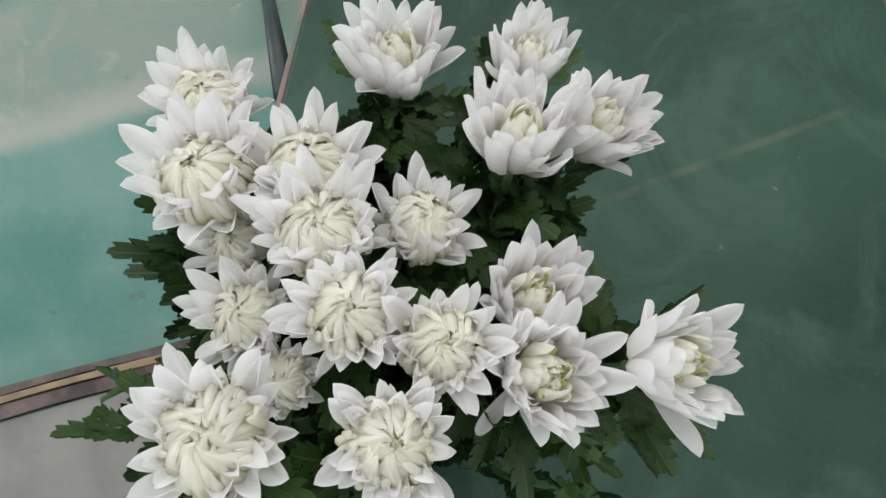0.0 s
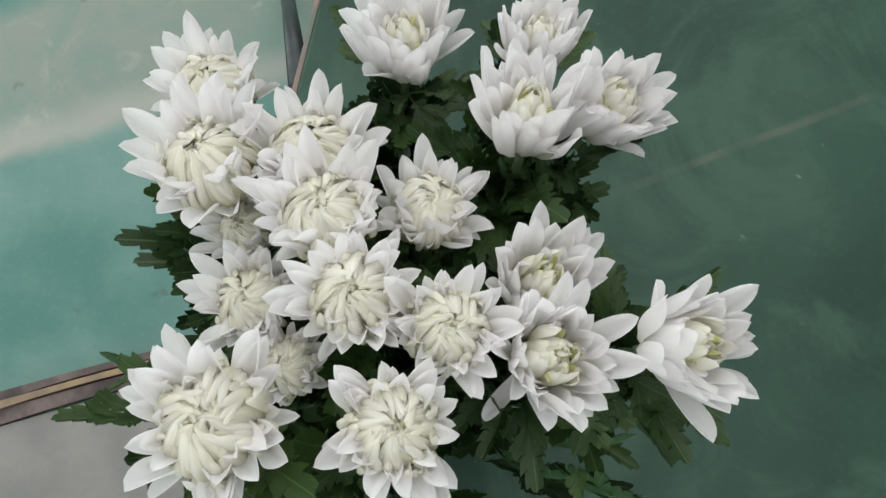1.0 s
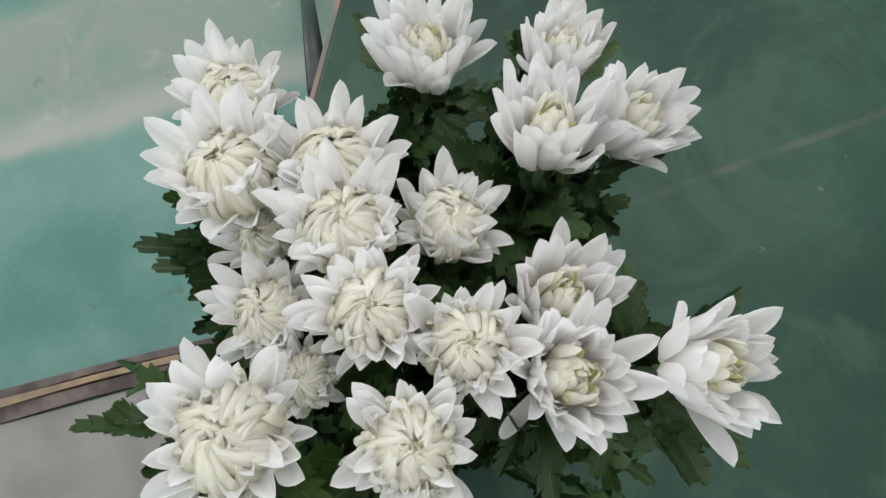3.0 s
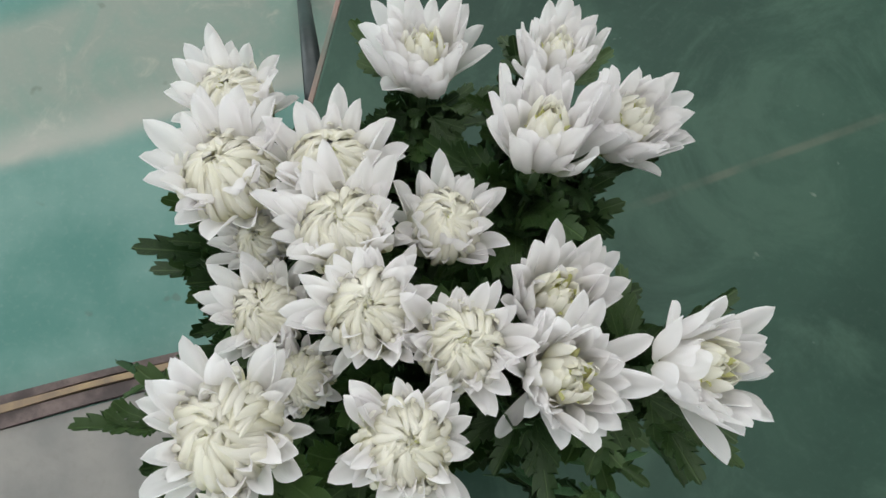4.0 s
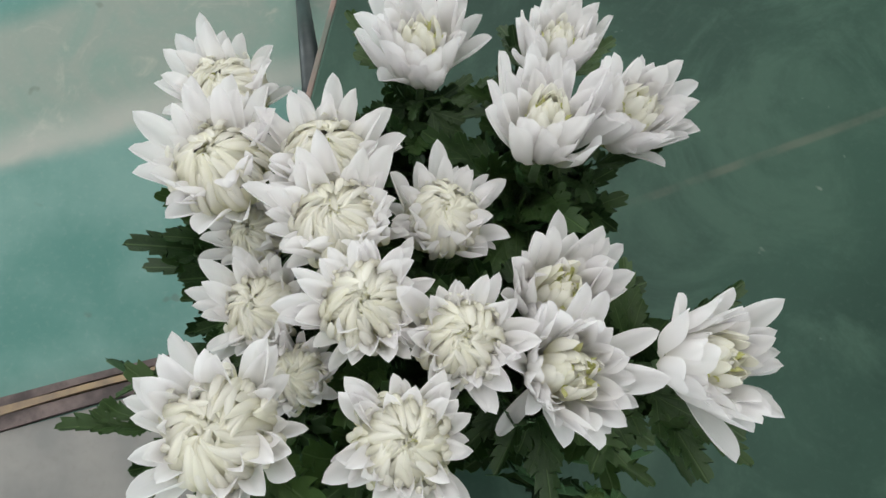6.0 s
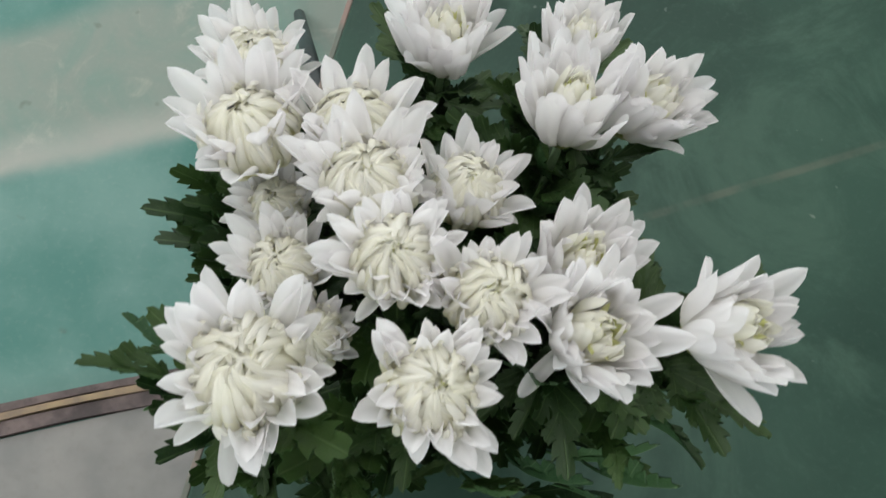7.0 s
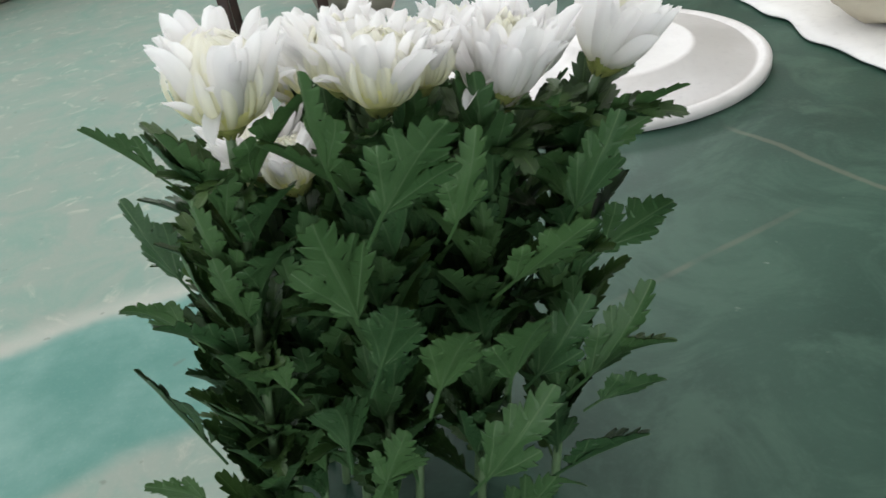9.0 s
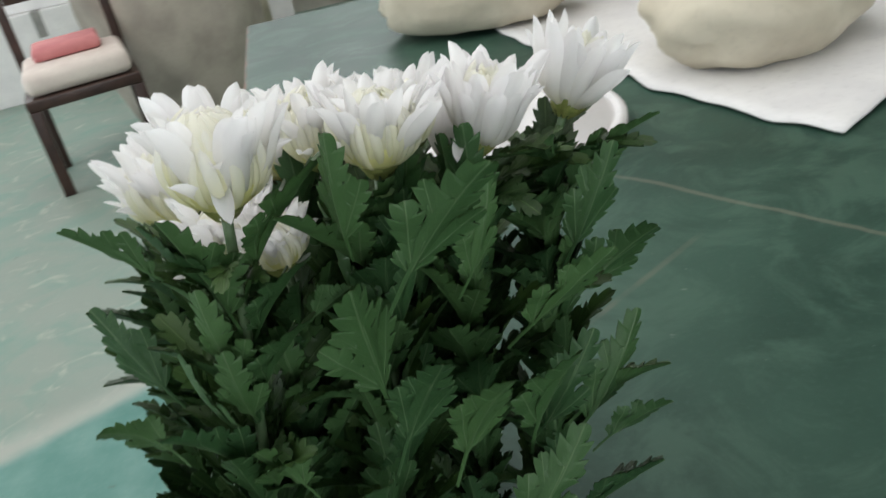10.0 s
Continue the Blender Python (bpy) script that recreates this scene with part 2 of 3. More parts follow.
floor = part("floor", box_bm((-6, -4, -0.1), (4, 6.5, 0.0)), M_FLOOR, smooth=False)
tagged(floor, "worn teal and pale green painted concrete floor", "floor", kind="structure")
tagged(part("ceiling", box_bm((-6.2, -4.2, 3.2), (4.2, 6.7, 3.3)), M_CEIL, smooth=False), "plain pale ceiling boards", "ceiling", kind="structure")


def wall(name, lo, hi, hole=None, axis=0):
    """A wall with thickness, and an opening through it where one is given."""
    bm = bmesh.new()
    spans = [(lo, hi)]
    if hole:
        (a0, z0), (a1, z1) = hole
        o = 1 - axis
        def cut(a, b, za, zb):
            l, h = list(lo), list(hi)
            l[o], h[o], l[2], h[2] = a, b, za, zb
            return l, h
        spans = [cut(lo[o], a0, lo[2], hi[2]), cut(a1, hi[o], lo[2], hi[2]), cut(a0, a1, lo[2], z0), cut(a0, a1, z1, hi[2])]
    for l, h in spans:
        b = box_bm(l, h)
        me = bpy.data.meshes.new("piece")
        b.to_mesh(me)
        b.free()
        bm.from_mesh(me)
        bpy.data.meshes.remove(me)
    return tagged(part(name, bm, M_WALL, smooth=False), "stained grey-beige plaster wall", "wall", kind="structure")


# the high north opening is made up, to hold the lamp added there
wall("wall_north", (-6, 6.5, 0), (4, 6.7, 3.2), ((-3.2, 2.25), (2.0, 3.0)), axis=1)
# opening behind the camera, made up for the added front fill
wall("wall_south", (-6, -4.2, 0), (4, -4, 3.2), ((-1.2, 0.9), (2.0, 2.7)), axis=1)
wall("wall_west", (-6.2, -4, 0), (-6, 6.5, 3.2), ((1.0, 0.8), (4.2, 2.7)), axis=0)
wall("wall_east", (4, -4, 0), (4.2, 6.5, 3.2))


# grey cement apron and the worn wooden joint beside it
def strip(name, c0, c1, z, material, label, category):
    t, nrm = Vector((0.912, 0.41, 0)), Vector((-0.41, 0.912, 0))
    bm = bmesh.new()
    rows = []
    N = 160
    for i in range(N + 1):
        a = -5.0 + i * 8.4 / N
        w0 = 0.010 * noise.noise((a * 3, c0 * 9, 0)) if c1 - c0 < 0.5 else 0.0
        w1 = 0.010 * noise.noise((a * 3, c1 * 9, 3))
        p, q = t * a + nrm * (c0 + w0), t * a + nrm * (c1 + w1)
        rows.append([bm.verts.new((v.x, v.y, h)) for v, h in ((p, 0.001), (p, z), (q, z), (q, 0.001))])
    for r, s in zip(rows, rows[1:]):
        for k in range(3):
            bm.faces.new((r[k], s[k], s[k + 1], r[k + 1]))
    return tagged(part(name, bm, material, smooth=False), label, category, kind="structure")


strip("cement_apron", -1.6, 0.301, 0.012, M_GREY, "rough grey cement floor beside the painted floor", "floor")
strip("floor_joint", 0.303, 0.327, 0.018, M_JOINT, "dark purplish-brown worn wooden floor joint", "trim")
strip("floor_joint", 0.328, 0.341, 0.022, M_OCHRE, "worn ochre strip inside the floor joint", "trim")
strip("floor_joint", 0.342, 0.358, 0.016, M_JOINT, "dark purplish-brown worn wooden floor joint", "trim")

# ---------------------------------------------------------------- green table
table = thing("green_table", (0, 0, 0), "large dark green painted board table on steel legs", "table")
R_TABLE = Matrix(((ACROSS.x, ALONG.x, 0, TABLE.x), (ACROSS.y, ALONG.y, 0, TABLE.y), (0, 0, 1, 0.74), (0, 0, 0, 1)))
top = part("tabletop", box_bm((0, -1.0, -0.024), (1.35, 1.9, 0), 0.003), M_TABLE, table, "dark green painted board top with a pale seam", smooth=False)
top.matrix_basis = R_TABLE
lip = part("edge_strip", box_bm((-0.006, -1.0, -0.030), (0.0, 1.9, -0.002), 0.0015), M_EDGE, table, "worn pinkish-brown edge strip", smooth=False)
lip.matrix_basis = R_TABLE


def leg(a, b, r=0.012):
    return part("leg", tube_bm([a, b], [r, r], 10), M_STEEL, table, "dark steel tube leg")


leg((-0.148, 0.390, 0.700), (-0.435, 0.967, 0.0), 0.012)
leg(TW(0.08, -0.8, 0.716), TW(0.04, -0.85, 0))
leg(TW(1.25, -0.8, 0.716), TW(1.30, -0.85, 0))
leg(TW(1.25, 1.7, 0.716), TW(1.30, 1.75, 0))
leg(TW(0.10, 1.7, 0.716), TW(0.06, 1.75, 0))
part("brace", tube_bm([TW(0.10, 1.7, 0.35), TW(1.25, 1.7, 0.35)], [0.009, 0.009]), M_STEEL, table)

# ---------------------------------------------------------------- white round stand
stand = thing("pedestal_stand", (0.266, 0.932, 0.74), "white enamelled round stepped base lying on the green table", "stand")
part("base", lathe_bm([(0.250, 0.0), (0.256, 0.003), (0.256, 0.014), (0.251, 0.019), (0.243, 0.019), (0.238, 0.014), (0.231, 0.014), (0.226, 0.021), (0.150, 0.032), (0.147, 0.037), (0.138, 0.039), (0.134, 0.036), (0.07, 0.044), (0.062, 0.046), (0.060, 0.054), (0.052, 0.057), (0.02, 0.058)]), M_PLASTIC, stand, "stepped round white base with scuffs")
part("knob", tube_bm([(0, 0, 0.057), (0, 0, 0.070), (0, 0, 0.074)], [0.018, 0.018, 0.014], 20), M_PLASTIC, stand)

# ---------------------------------------------------------------- cloth and sacks
EDGE = [(0.70, 0.58), (0.64, 0.74), (0.595, 0.92), (0.565, 1.10), (0.52, 1.32), (0.50, 1.55), (0.47, 1.80), (0.45, 2.02)]


def cloth():
    bm = bmesh.new()
    N, K = 90, 24
    grid = []
    for i in range(N + 1):
        f = i / N * (len(EDGE) - 1)
        j = min(int(f), len(EDGE) - 2)
        p = Vector(EDGE[j]).lerp(Vector(EDGE[j + 1]), f - j)
        p += Vector((0.8, 0.6)) * 0.022 * noise.noise((i * 0.17, 4, 0))
        row = []
        for k in range(K + 1):
            q = p + Vector((0.86, 0.5)) * 0.95 * k / K
            u, v = TL(q.x, q.y)
            u, v = min(max(u, 0.03), 1.33), min(v, 1.88)
            h = 0.004 + 0.010 * abs(noise.noise((u * 9, v * 5, 2))) * min(1, k / 2 + 0.2)
            row.append(bm.verts.new(TW(u, v, 0.74 + h)))
        grid.append(row)
    for a, b in zip(grid, grid[1:]):
        for k in range(K):
            bm.faces.new((a[k], a[k + 1], b[k + 1], b[k]))
    ob = part("white_cloth", bm, M_CLOTH)
    m = ob.modifiers.new("thickness", "SOLIDIFY")
    m.thickness, m.offset = 0.003, 1
    return tagged(ob, "creased white cloth spread over the green table", "cloth")


cloth()


def sack(place, size, seed, material, label, category, group=""):
    bm = bmesh.new()
    bmesh.ops.create_icosphere(bm, subdivisions=4, radius=1.0)
    for v in bm.verts:
        n = v.co.normalized()
        d = 1 + 0.16 * noise.noise(n * 1.6 + Vector((seed, 0, 0))) + 0.06 * noise.noise(n * 5 + Vector((0, seed, 0))) + 0.025 * noise.noise(n * 13)
        sq = (abs(n.x) ** 3 + abs(n.y) ** 3 + abs(n.z) ** 3) ** (-1 / 3)
        c = n * d * (0.5 + 0.5 * sq)
        v.co = Vector((c.x * size[0], c.y * size[1], max(c.z, -0.8) * size[2]))
    low = min(v.co.z for v in bm.verts)
    ob = part(category.replace(" ", "_"), bm, material)
    ob.location = (place[0], place[1], place[2] - low)
    ob.rotation_euler = (0, 0, seed)
    return tagged(ob, label, category, group)


sack((0.84, 1.00, 0.752), (0.22, 0.16, 0.10), 0.5, M_SACK, "lumpy beige filled sack lying on white cloth", "sack", "sacks on the table")
sack((0.50, 1.66, 0.752), (0.26, 0.16, 0.11), 2.7, M_SACK, "lumpy beige filled sack lying on white cloth", "sack", "sacks on the table")
sack((0.98, 1.70, 0.752), (0.2, 0.2, 0.13), 4.1, M_SACK, "lumpy beige filled sack lying on white cloth", "sack", "sacks on the table")
sack((-3.9, 5.7, 0.0), (0.9, 0.5, 0.7), 1.1, M_BUNDLE, "large grey-beige canvas sack against the wall", "large sack", "large sacks by the wall")
sack((-0.5, 5.8, 0.0), (0.7, 0.5, 0.6), 3.3, M_SACK, "large beige sack against the plaster wall", "large sack", "large sacks by the wall")
sack((1.3, 5.6, 0.0), (0.8, 0.5, 0.65), 5.2, M_BUNDLE, "large grey-beige canvas sack against the wall", "large sack", "large sacks by the wall")


def carton(place, size, turn, material, label):
    c = thing("carton", place, label, "box")
    c.rotation_euler = (0, 0, radians(turn))
    x, y, z = size[0] / 2, size[1] / 2, size[2]
    part("body", box_bm((-x, -y, 0), (x, y, z), 0.004), material, c, smooth=False)
    part("tape", box_bm((-0.03, -y - 0.001, z * 0.7), (0.03, y + 0.001, z + 0.0015)), M_GREY, c, "grey packing tape", smooth=False)
    return c


M_BROWN = plain("brown_card", (0.30, 0.17, 0.09), (0.22, 0.12, 0.06), 8.0, 0.8)
carton((1.12, 1.50, 0.758), (0.22, 0.18, 0.16), 20, M_BROWN, "brown cardboard box standing on the white cloth")
sack((-0.50, 4.35, 0.0), (0.46, 0.36, 0.80), 0.35, M_BUNDLE, "tall grey-beige canvas sack on the floor beside a chair", "tall sack")
carton((-1.55, 5.9, 0.0), (0.9, 0.6, 0.55), 8, M_CLOTH, "large white carton on the painted floor")
carton((-1.5, 5.95, 0.552), (0.7, 0.5, 0.4), -6, M_CLOTH, "white carton stacked on a larger one")
post = part("white_post", box_bm((-0.02, 4.94, 0.0), (0.12, 5.08, 3.2), 0.004), M_CLOTH, smooth=False)
tagged(post, "white painted square post from floor to ceiling", "post", kind="structure")


def chair(place, turn):
    c = thing("wooden_chair", place, "dark brown wooden chair with cream cushion and pink cloth", "chair")
    c.rotation_euler = (0, 0, radians(turn))
    part("seat", box_bm((-0.25, -0.25, 0.40), (0.25, 0.25, 0.45), 0.008), M_DARKWOOD, c)
    part("cushion", box_bm((-0.23, -0.23, 0.452), (0.23, 0.23, 0.56), 0.035), M_CREAM, c, "cream seat cushion")
    part("pink_cloth", box_bm((-0.16, -0.05, 0.562), (0.14, 0.21, 0.62), 0.02), M_PINK, c, "folded pink cloth")
    for x in (-0.225, 0.225):
        for y in (-0.225, 0.225):
            part("leg", box_bm((x - 0.025, y - 0.025, 0), (x + 0.025, y + 0.025, 0.40), 0.004), M_DARKWOOD, c)
    for x in (-0.225, 0.225):
        part("back_post", box_bm((x - 0.022, 0.205, 0.45), (x + 0.022, 0.248, 0.95), 0.004), M_DARKWOOD, c)
    part("back_rail", box_bm((-0.2, 0.212, 0.80), (0.2, 0.24, 0.92), 0.006), M_DARKWOOD, c)
    return c


chair((-5.2, 4.8, 0), 40)
chair((-0.94, 3.70, 0), 12)

# ---------------------------------------------------------------- petals, leaves


def petal_mesh(name, width, angles, cup, sharp, side, material, nl=11, nw=6, wide_at=0.70):
    """A petal of length 1 along +y that rises towards +z. angles: its rise in degrees at four even steps; sharp: the taper of its tip; side: its sideways curve."""
    bm = bmesh.new()
    uv = bm.loops.layers.uv.new("UVMap")
    grid, y, z, s = [], 0.0, 0.0, 0.0
    for i in range(nl + 1):
        last, s = s, 1 - (1 - i / nl) ** 1.35
        f = s * 3
        k = min(int(f), 2)
        ang = radians(angles[k] + (angles[k + 1] - angles[k]) * (f - k))
        y += (s - last) * math.cos(ang)
        z += (s - last) * math.sin(ang)
        if s < wide_at:
            w = 0.42 + 0.58 * math.sin(s / wide_at * math.pi / 2)
        else:
            w = (1 - ((s - wide_at) / (1 - wide_at)) ** 2.1) ** sharp
        w = width * 0.5 * max(w, 0.02)
        row = []
        for j in range(nw + 1):
            q = 2 * j / nw - 1
            lift = w * (cup * q * q + 0.07 * math.cos(q * 7.5) + 0.05 * math.sin(q * 3 + s * 6))
            row.append((bm.verts.new((q * w + side * s * s, y - math.sin(ang) * lift, z + math.cos(ang) * lift)), j / nw, s))
        grid.append(row)
    for a, b in zip(grid, grid[1:]):
        for j in range(nw):
            quad = (a[j], a[j + 1], b[j + 1], b[j])
            f = bm.faces.new([v[0] for v in quad])
            f.smooth = True
            for loop, v in zip(f.loops, quad):
                loop[uv].uv = (v[1], v[2])
    me = bpy.data.meshes.new(name)
    bm.to_mesh(me)
    bm.free()
    me.materials.append(material)
    return me


def petal_kinds(name, count, width, angles, cup, sharp, material, seed, wobble=7, nl=11, nw=6, swirl=0.0):
    """Several shapes of one row's petal."""
    rng = random.Random(seed)
    return [petal_mesh(name, width * rng.uniform(0.88, 1.14), [a + rng.uniform(-wobble, wobble) for a in angles], cup * rng.uniform(0.75, 1.25), sharp * rng.uniform(0.85, 1.15), swirl + rng.uniform(-0.07, 0.07), material, nl, nw) for _ in range(count)]


# unit petals (length 1), several shapes of each row
SPREAD = petal_kinds("spread_petal", 9, 0.215, (24, 46, 44, 26), 0.75, 0.54, M_PETAL, 1, 14)
RISING = petal_kinds("rising_petal", 9, 0.195, (16, 56, 64, 54), 0.75, 0.54, M_PETAL, 2, 13)
CUPPED = petal_kinds("cupped_petal", 9, 0.22, (6, 58, 80, 76), 0.65, 0.56, M_PETAL, 3, 8)
HANGING = petal_kinds("hanging_petal", 2, 0.19, (40, 16, -8, -24), 0.8, 0.54, M_PETAL, 11, 4)
HOOKED = petal_kinds("hooked_petal", 8, 0.105, (8, 40, 84, 136), 0.85, 0.50, M_INNER, 4, 12, 11, 4, 0.02)
SHELL = petal_kinds("shell_petal", 8, 0.074, (10, 52, 108, 160), 0.60, 0.50, M_INNER, 5, 6, 12, 4, 0.03)
FOLDED = petal_kinds("folded_petal", 8, 0.070, (24, 66, 112, 152), 0.60, 0.50, M_INNER, 6, 6, 12, 4, 0.03)
CLOSED = petal_kinds("closed_petal", 7, 0.088, (48, 78, 108, 140), 0.7, 0.50, M_INNER, 7, 7, 10, 4, 0.06)
UPRIGHT = petal_kinds("upright_petal", 7, 0.17, (30, 72, 98, 120), 0.7, 0.55, M_INNER, 8, 8, 10, 4)
FLORET = petal_kinds("floret", 5, 0.11, (62, 84, 110, 135), 1.2, 0.55, M_FLORET, 9, 10, 6, 2)
EYE = petal_kinds("floret", 5, 0.055, (76, 88, 94, 100), 0.8, 0.50, M_FLORET, 10, 8, 5, 2)


def ball_mesh(name, radius, rise, flat, material):
    bm = bmesh.new()
    bmesh.ops.create_uvsphere(bm, u_segments=18, v_segments=10, radius=radius)
    for v in bm.verts:
        v.co.z = v.co.z * flat + rise
    for f in bm.faces:
        f.smooth = True
    me = bpy.data.meshes.new(name)
    bm.to_mesh(me)
    bm.free()
    me.materials.append(material)
    return me


# the cream ball only fills the dome, so petal gaps stay bright
HEAD, FILLER = ball_mesh("flower_head", 0.0095, 0.004, 0.75, M_CALYX), ball_mesh("heart", 0.47, 0.40, 0.82, M_INNER)


BRACT = petal_mesh("bract", 0.42, (15, 45, 62, 66), 0.8, 0.7, 0.0, M_CALYX, 5, 2)


def petal_object(name, mesh, parent, turn, lift, size, wide, out, up, roll):
    ob = new(name, mesh)
    ob.parent = parent
    m = Matrix.Rotation(turn, 4, "Z") @ Matrix.Translation((0, out, up)) @ Matrix.Rotation(lift, 4, "X") @ Matrix.Rotation(roll, 4, "Y")
    ob.matrix_basis = m @ Matrix.Diagonal((size * wide, size, size, 1))
    return ob


def flower(parent, local, facing, radius, spread, seed):
    """A chrysanthemum head: rows of petals from the wide outer ones to the closed green-yellow heart."""
    rng = random.Random(seed)
    head = new("flower_head", HEAD)
    head.parent = parent
    z = Vector(facing).normalized()
    x = Vector((0, 1, 0)).cross(z).normalized()
    y = z.cross(x)
    m = Matrix(((x.x, y.x, z.x), (x.y, y.y, z.y), (x.z, y.z, z.z))).to_4x4()
    head.matrix_basis = Matrix.Translation(local) @ m @ Matrix.Rotation(rng.uniform(0, 6.28), 4, "Z")
    tagged(head, "white flower head with a greenish cream heart")
    for k in range(16):
        petal_object("bract", BRACT, head, k * math.tau / 8 + 0.3 * (k > 7) + rng.uniform(-0.1, 0.1), radians(rng.uniform(-8, 8)), 0.0155 if k < 8 else 0.0125, 1.0, 0.004, -0.003 - 0.002 * (k > 7), 0)
    # cups show rows of standing outer petals round a small heart, open flowers a dome of folded petals
    r = radius
    if spread < 0.16:
        rows = (
            (int(3 + 40 * spread), RISING, 1.30, (-8, 4), 0.10, 0.02),
            (13, CUPPED, 1.48, (-9, 1), 0.10, 0.03),
            (13, CUPPED, 1.42, (-4, 5), 0.09, 0.05),
            (11, CUPPED, 1.26, (0, 9), 0.08, 0.08),
            (15, UPRIGHT, 1.16, (-8, 2), 0.07, 0.10),
            (14, UPRIGHT, 1.06, (-2, 8), 0.05, 0.12),
            (12, CLOSED, 0.98, (-8, 4), 0.05, 0.14),
            (16, FLORET, 0.96, (-8, 12), 0.04, 0.14),
        )
    else:
        # hidden filler ball, added behind the folded petals to lighten their dark gaps
        filler = new("heart", FILLER)
        filler.parent = head
        filler.matrix_basis = Matrix.Diagonal((r, r, r, 1))
        rows = (
            (int(1 + 4 * spread), SPREAD, 1.02, (-10, 4), 0.12, 0.02),
            (10, SPREAD, 1.16, (12, 27), 0.12, 0.03),
            (14, RISING, 1.40, (-4, 7), 0.11, 0.04),
            (13, RISING, 1.34, (4, 13), 0.10, 0.05),
            (24, HOOKED, 1.16, (-8, 6), 0.11, 0.05),
            (26, HOOKED, 1.20, (-2, 9), 0.10, 0.06),
            (42, SHELL, 1.38, (-5, 3), 0.10, 0.06),
            (42, SHELL, 1.34, (0, 6), 0.09, 0.08),
            (34, FOLDED, 1.10, (-4, 4), 0.09, 0.10),
            (22, FOLDED, 0.98, (2, 8), 0.08, 0.12),
            (12, CLOSED, 0.72, (-6, 4), 0.06, 0.14),
            (12, FLORET, 0.86, (-4, 10), 0.03, 0.14),
            (11, EYE, 0.90, (-4, 6), 0.07, 0.14),
        )
    for n, (count, kinds, length, (lo, hi), out, up) in enumerate(rows):
        outer = n < 4
        start = rng.uniform(0, 6.28)
        for k in range(count):
            turn = start + k * math.tau / count + rng.uniform(-0.13, 0.13) * (1.0 if outer else 0.6)
            size = r * length * (rng.uniform(0.82, 1.13) if outer else rng.uniform(0.93, 1.06))
            petal_object("floret" if kinds in (FLORET, EYE) else "petal", rng.choice(kinds), head, turn, radians(rng.uniform(lo, hi)), size, rng.uniform(0.9, 1.12), out * r, up * r, radians(rng.uniform(-1, 1) * (12 if outer else 6)))
    return head


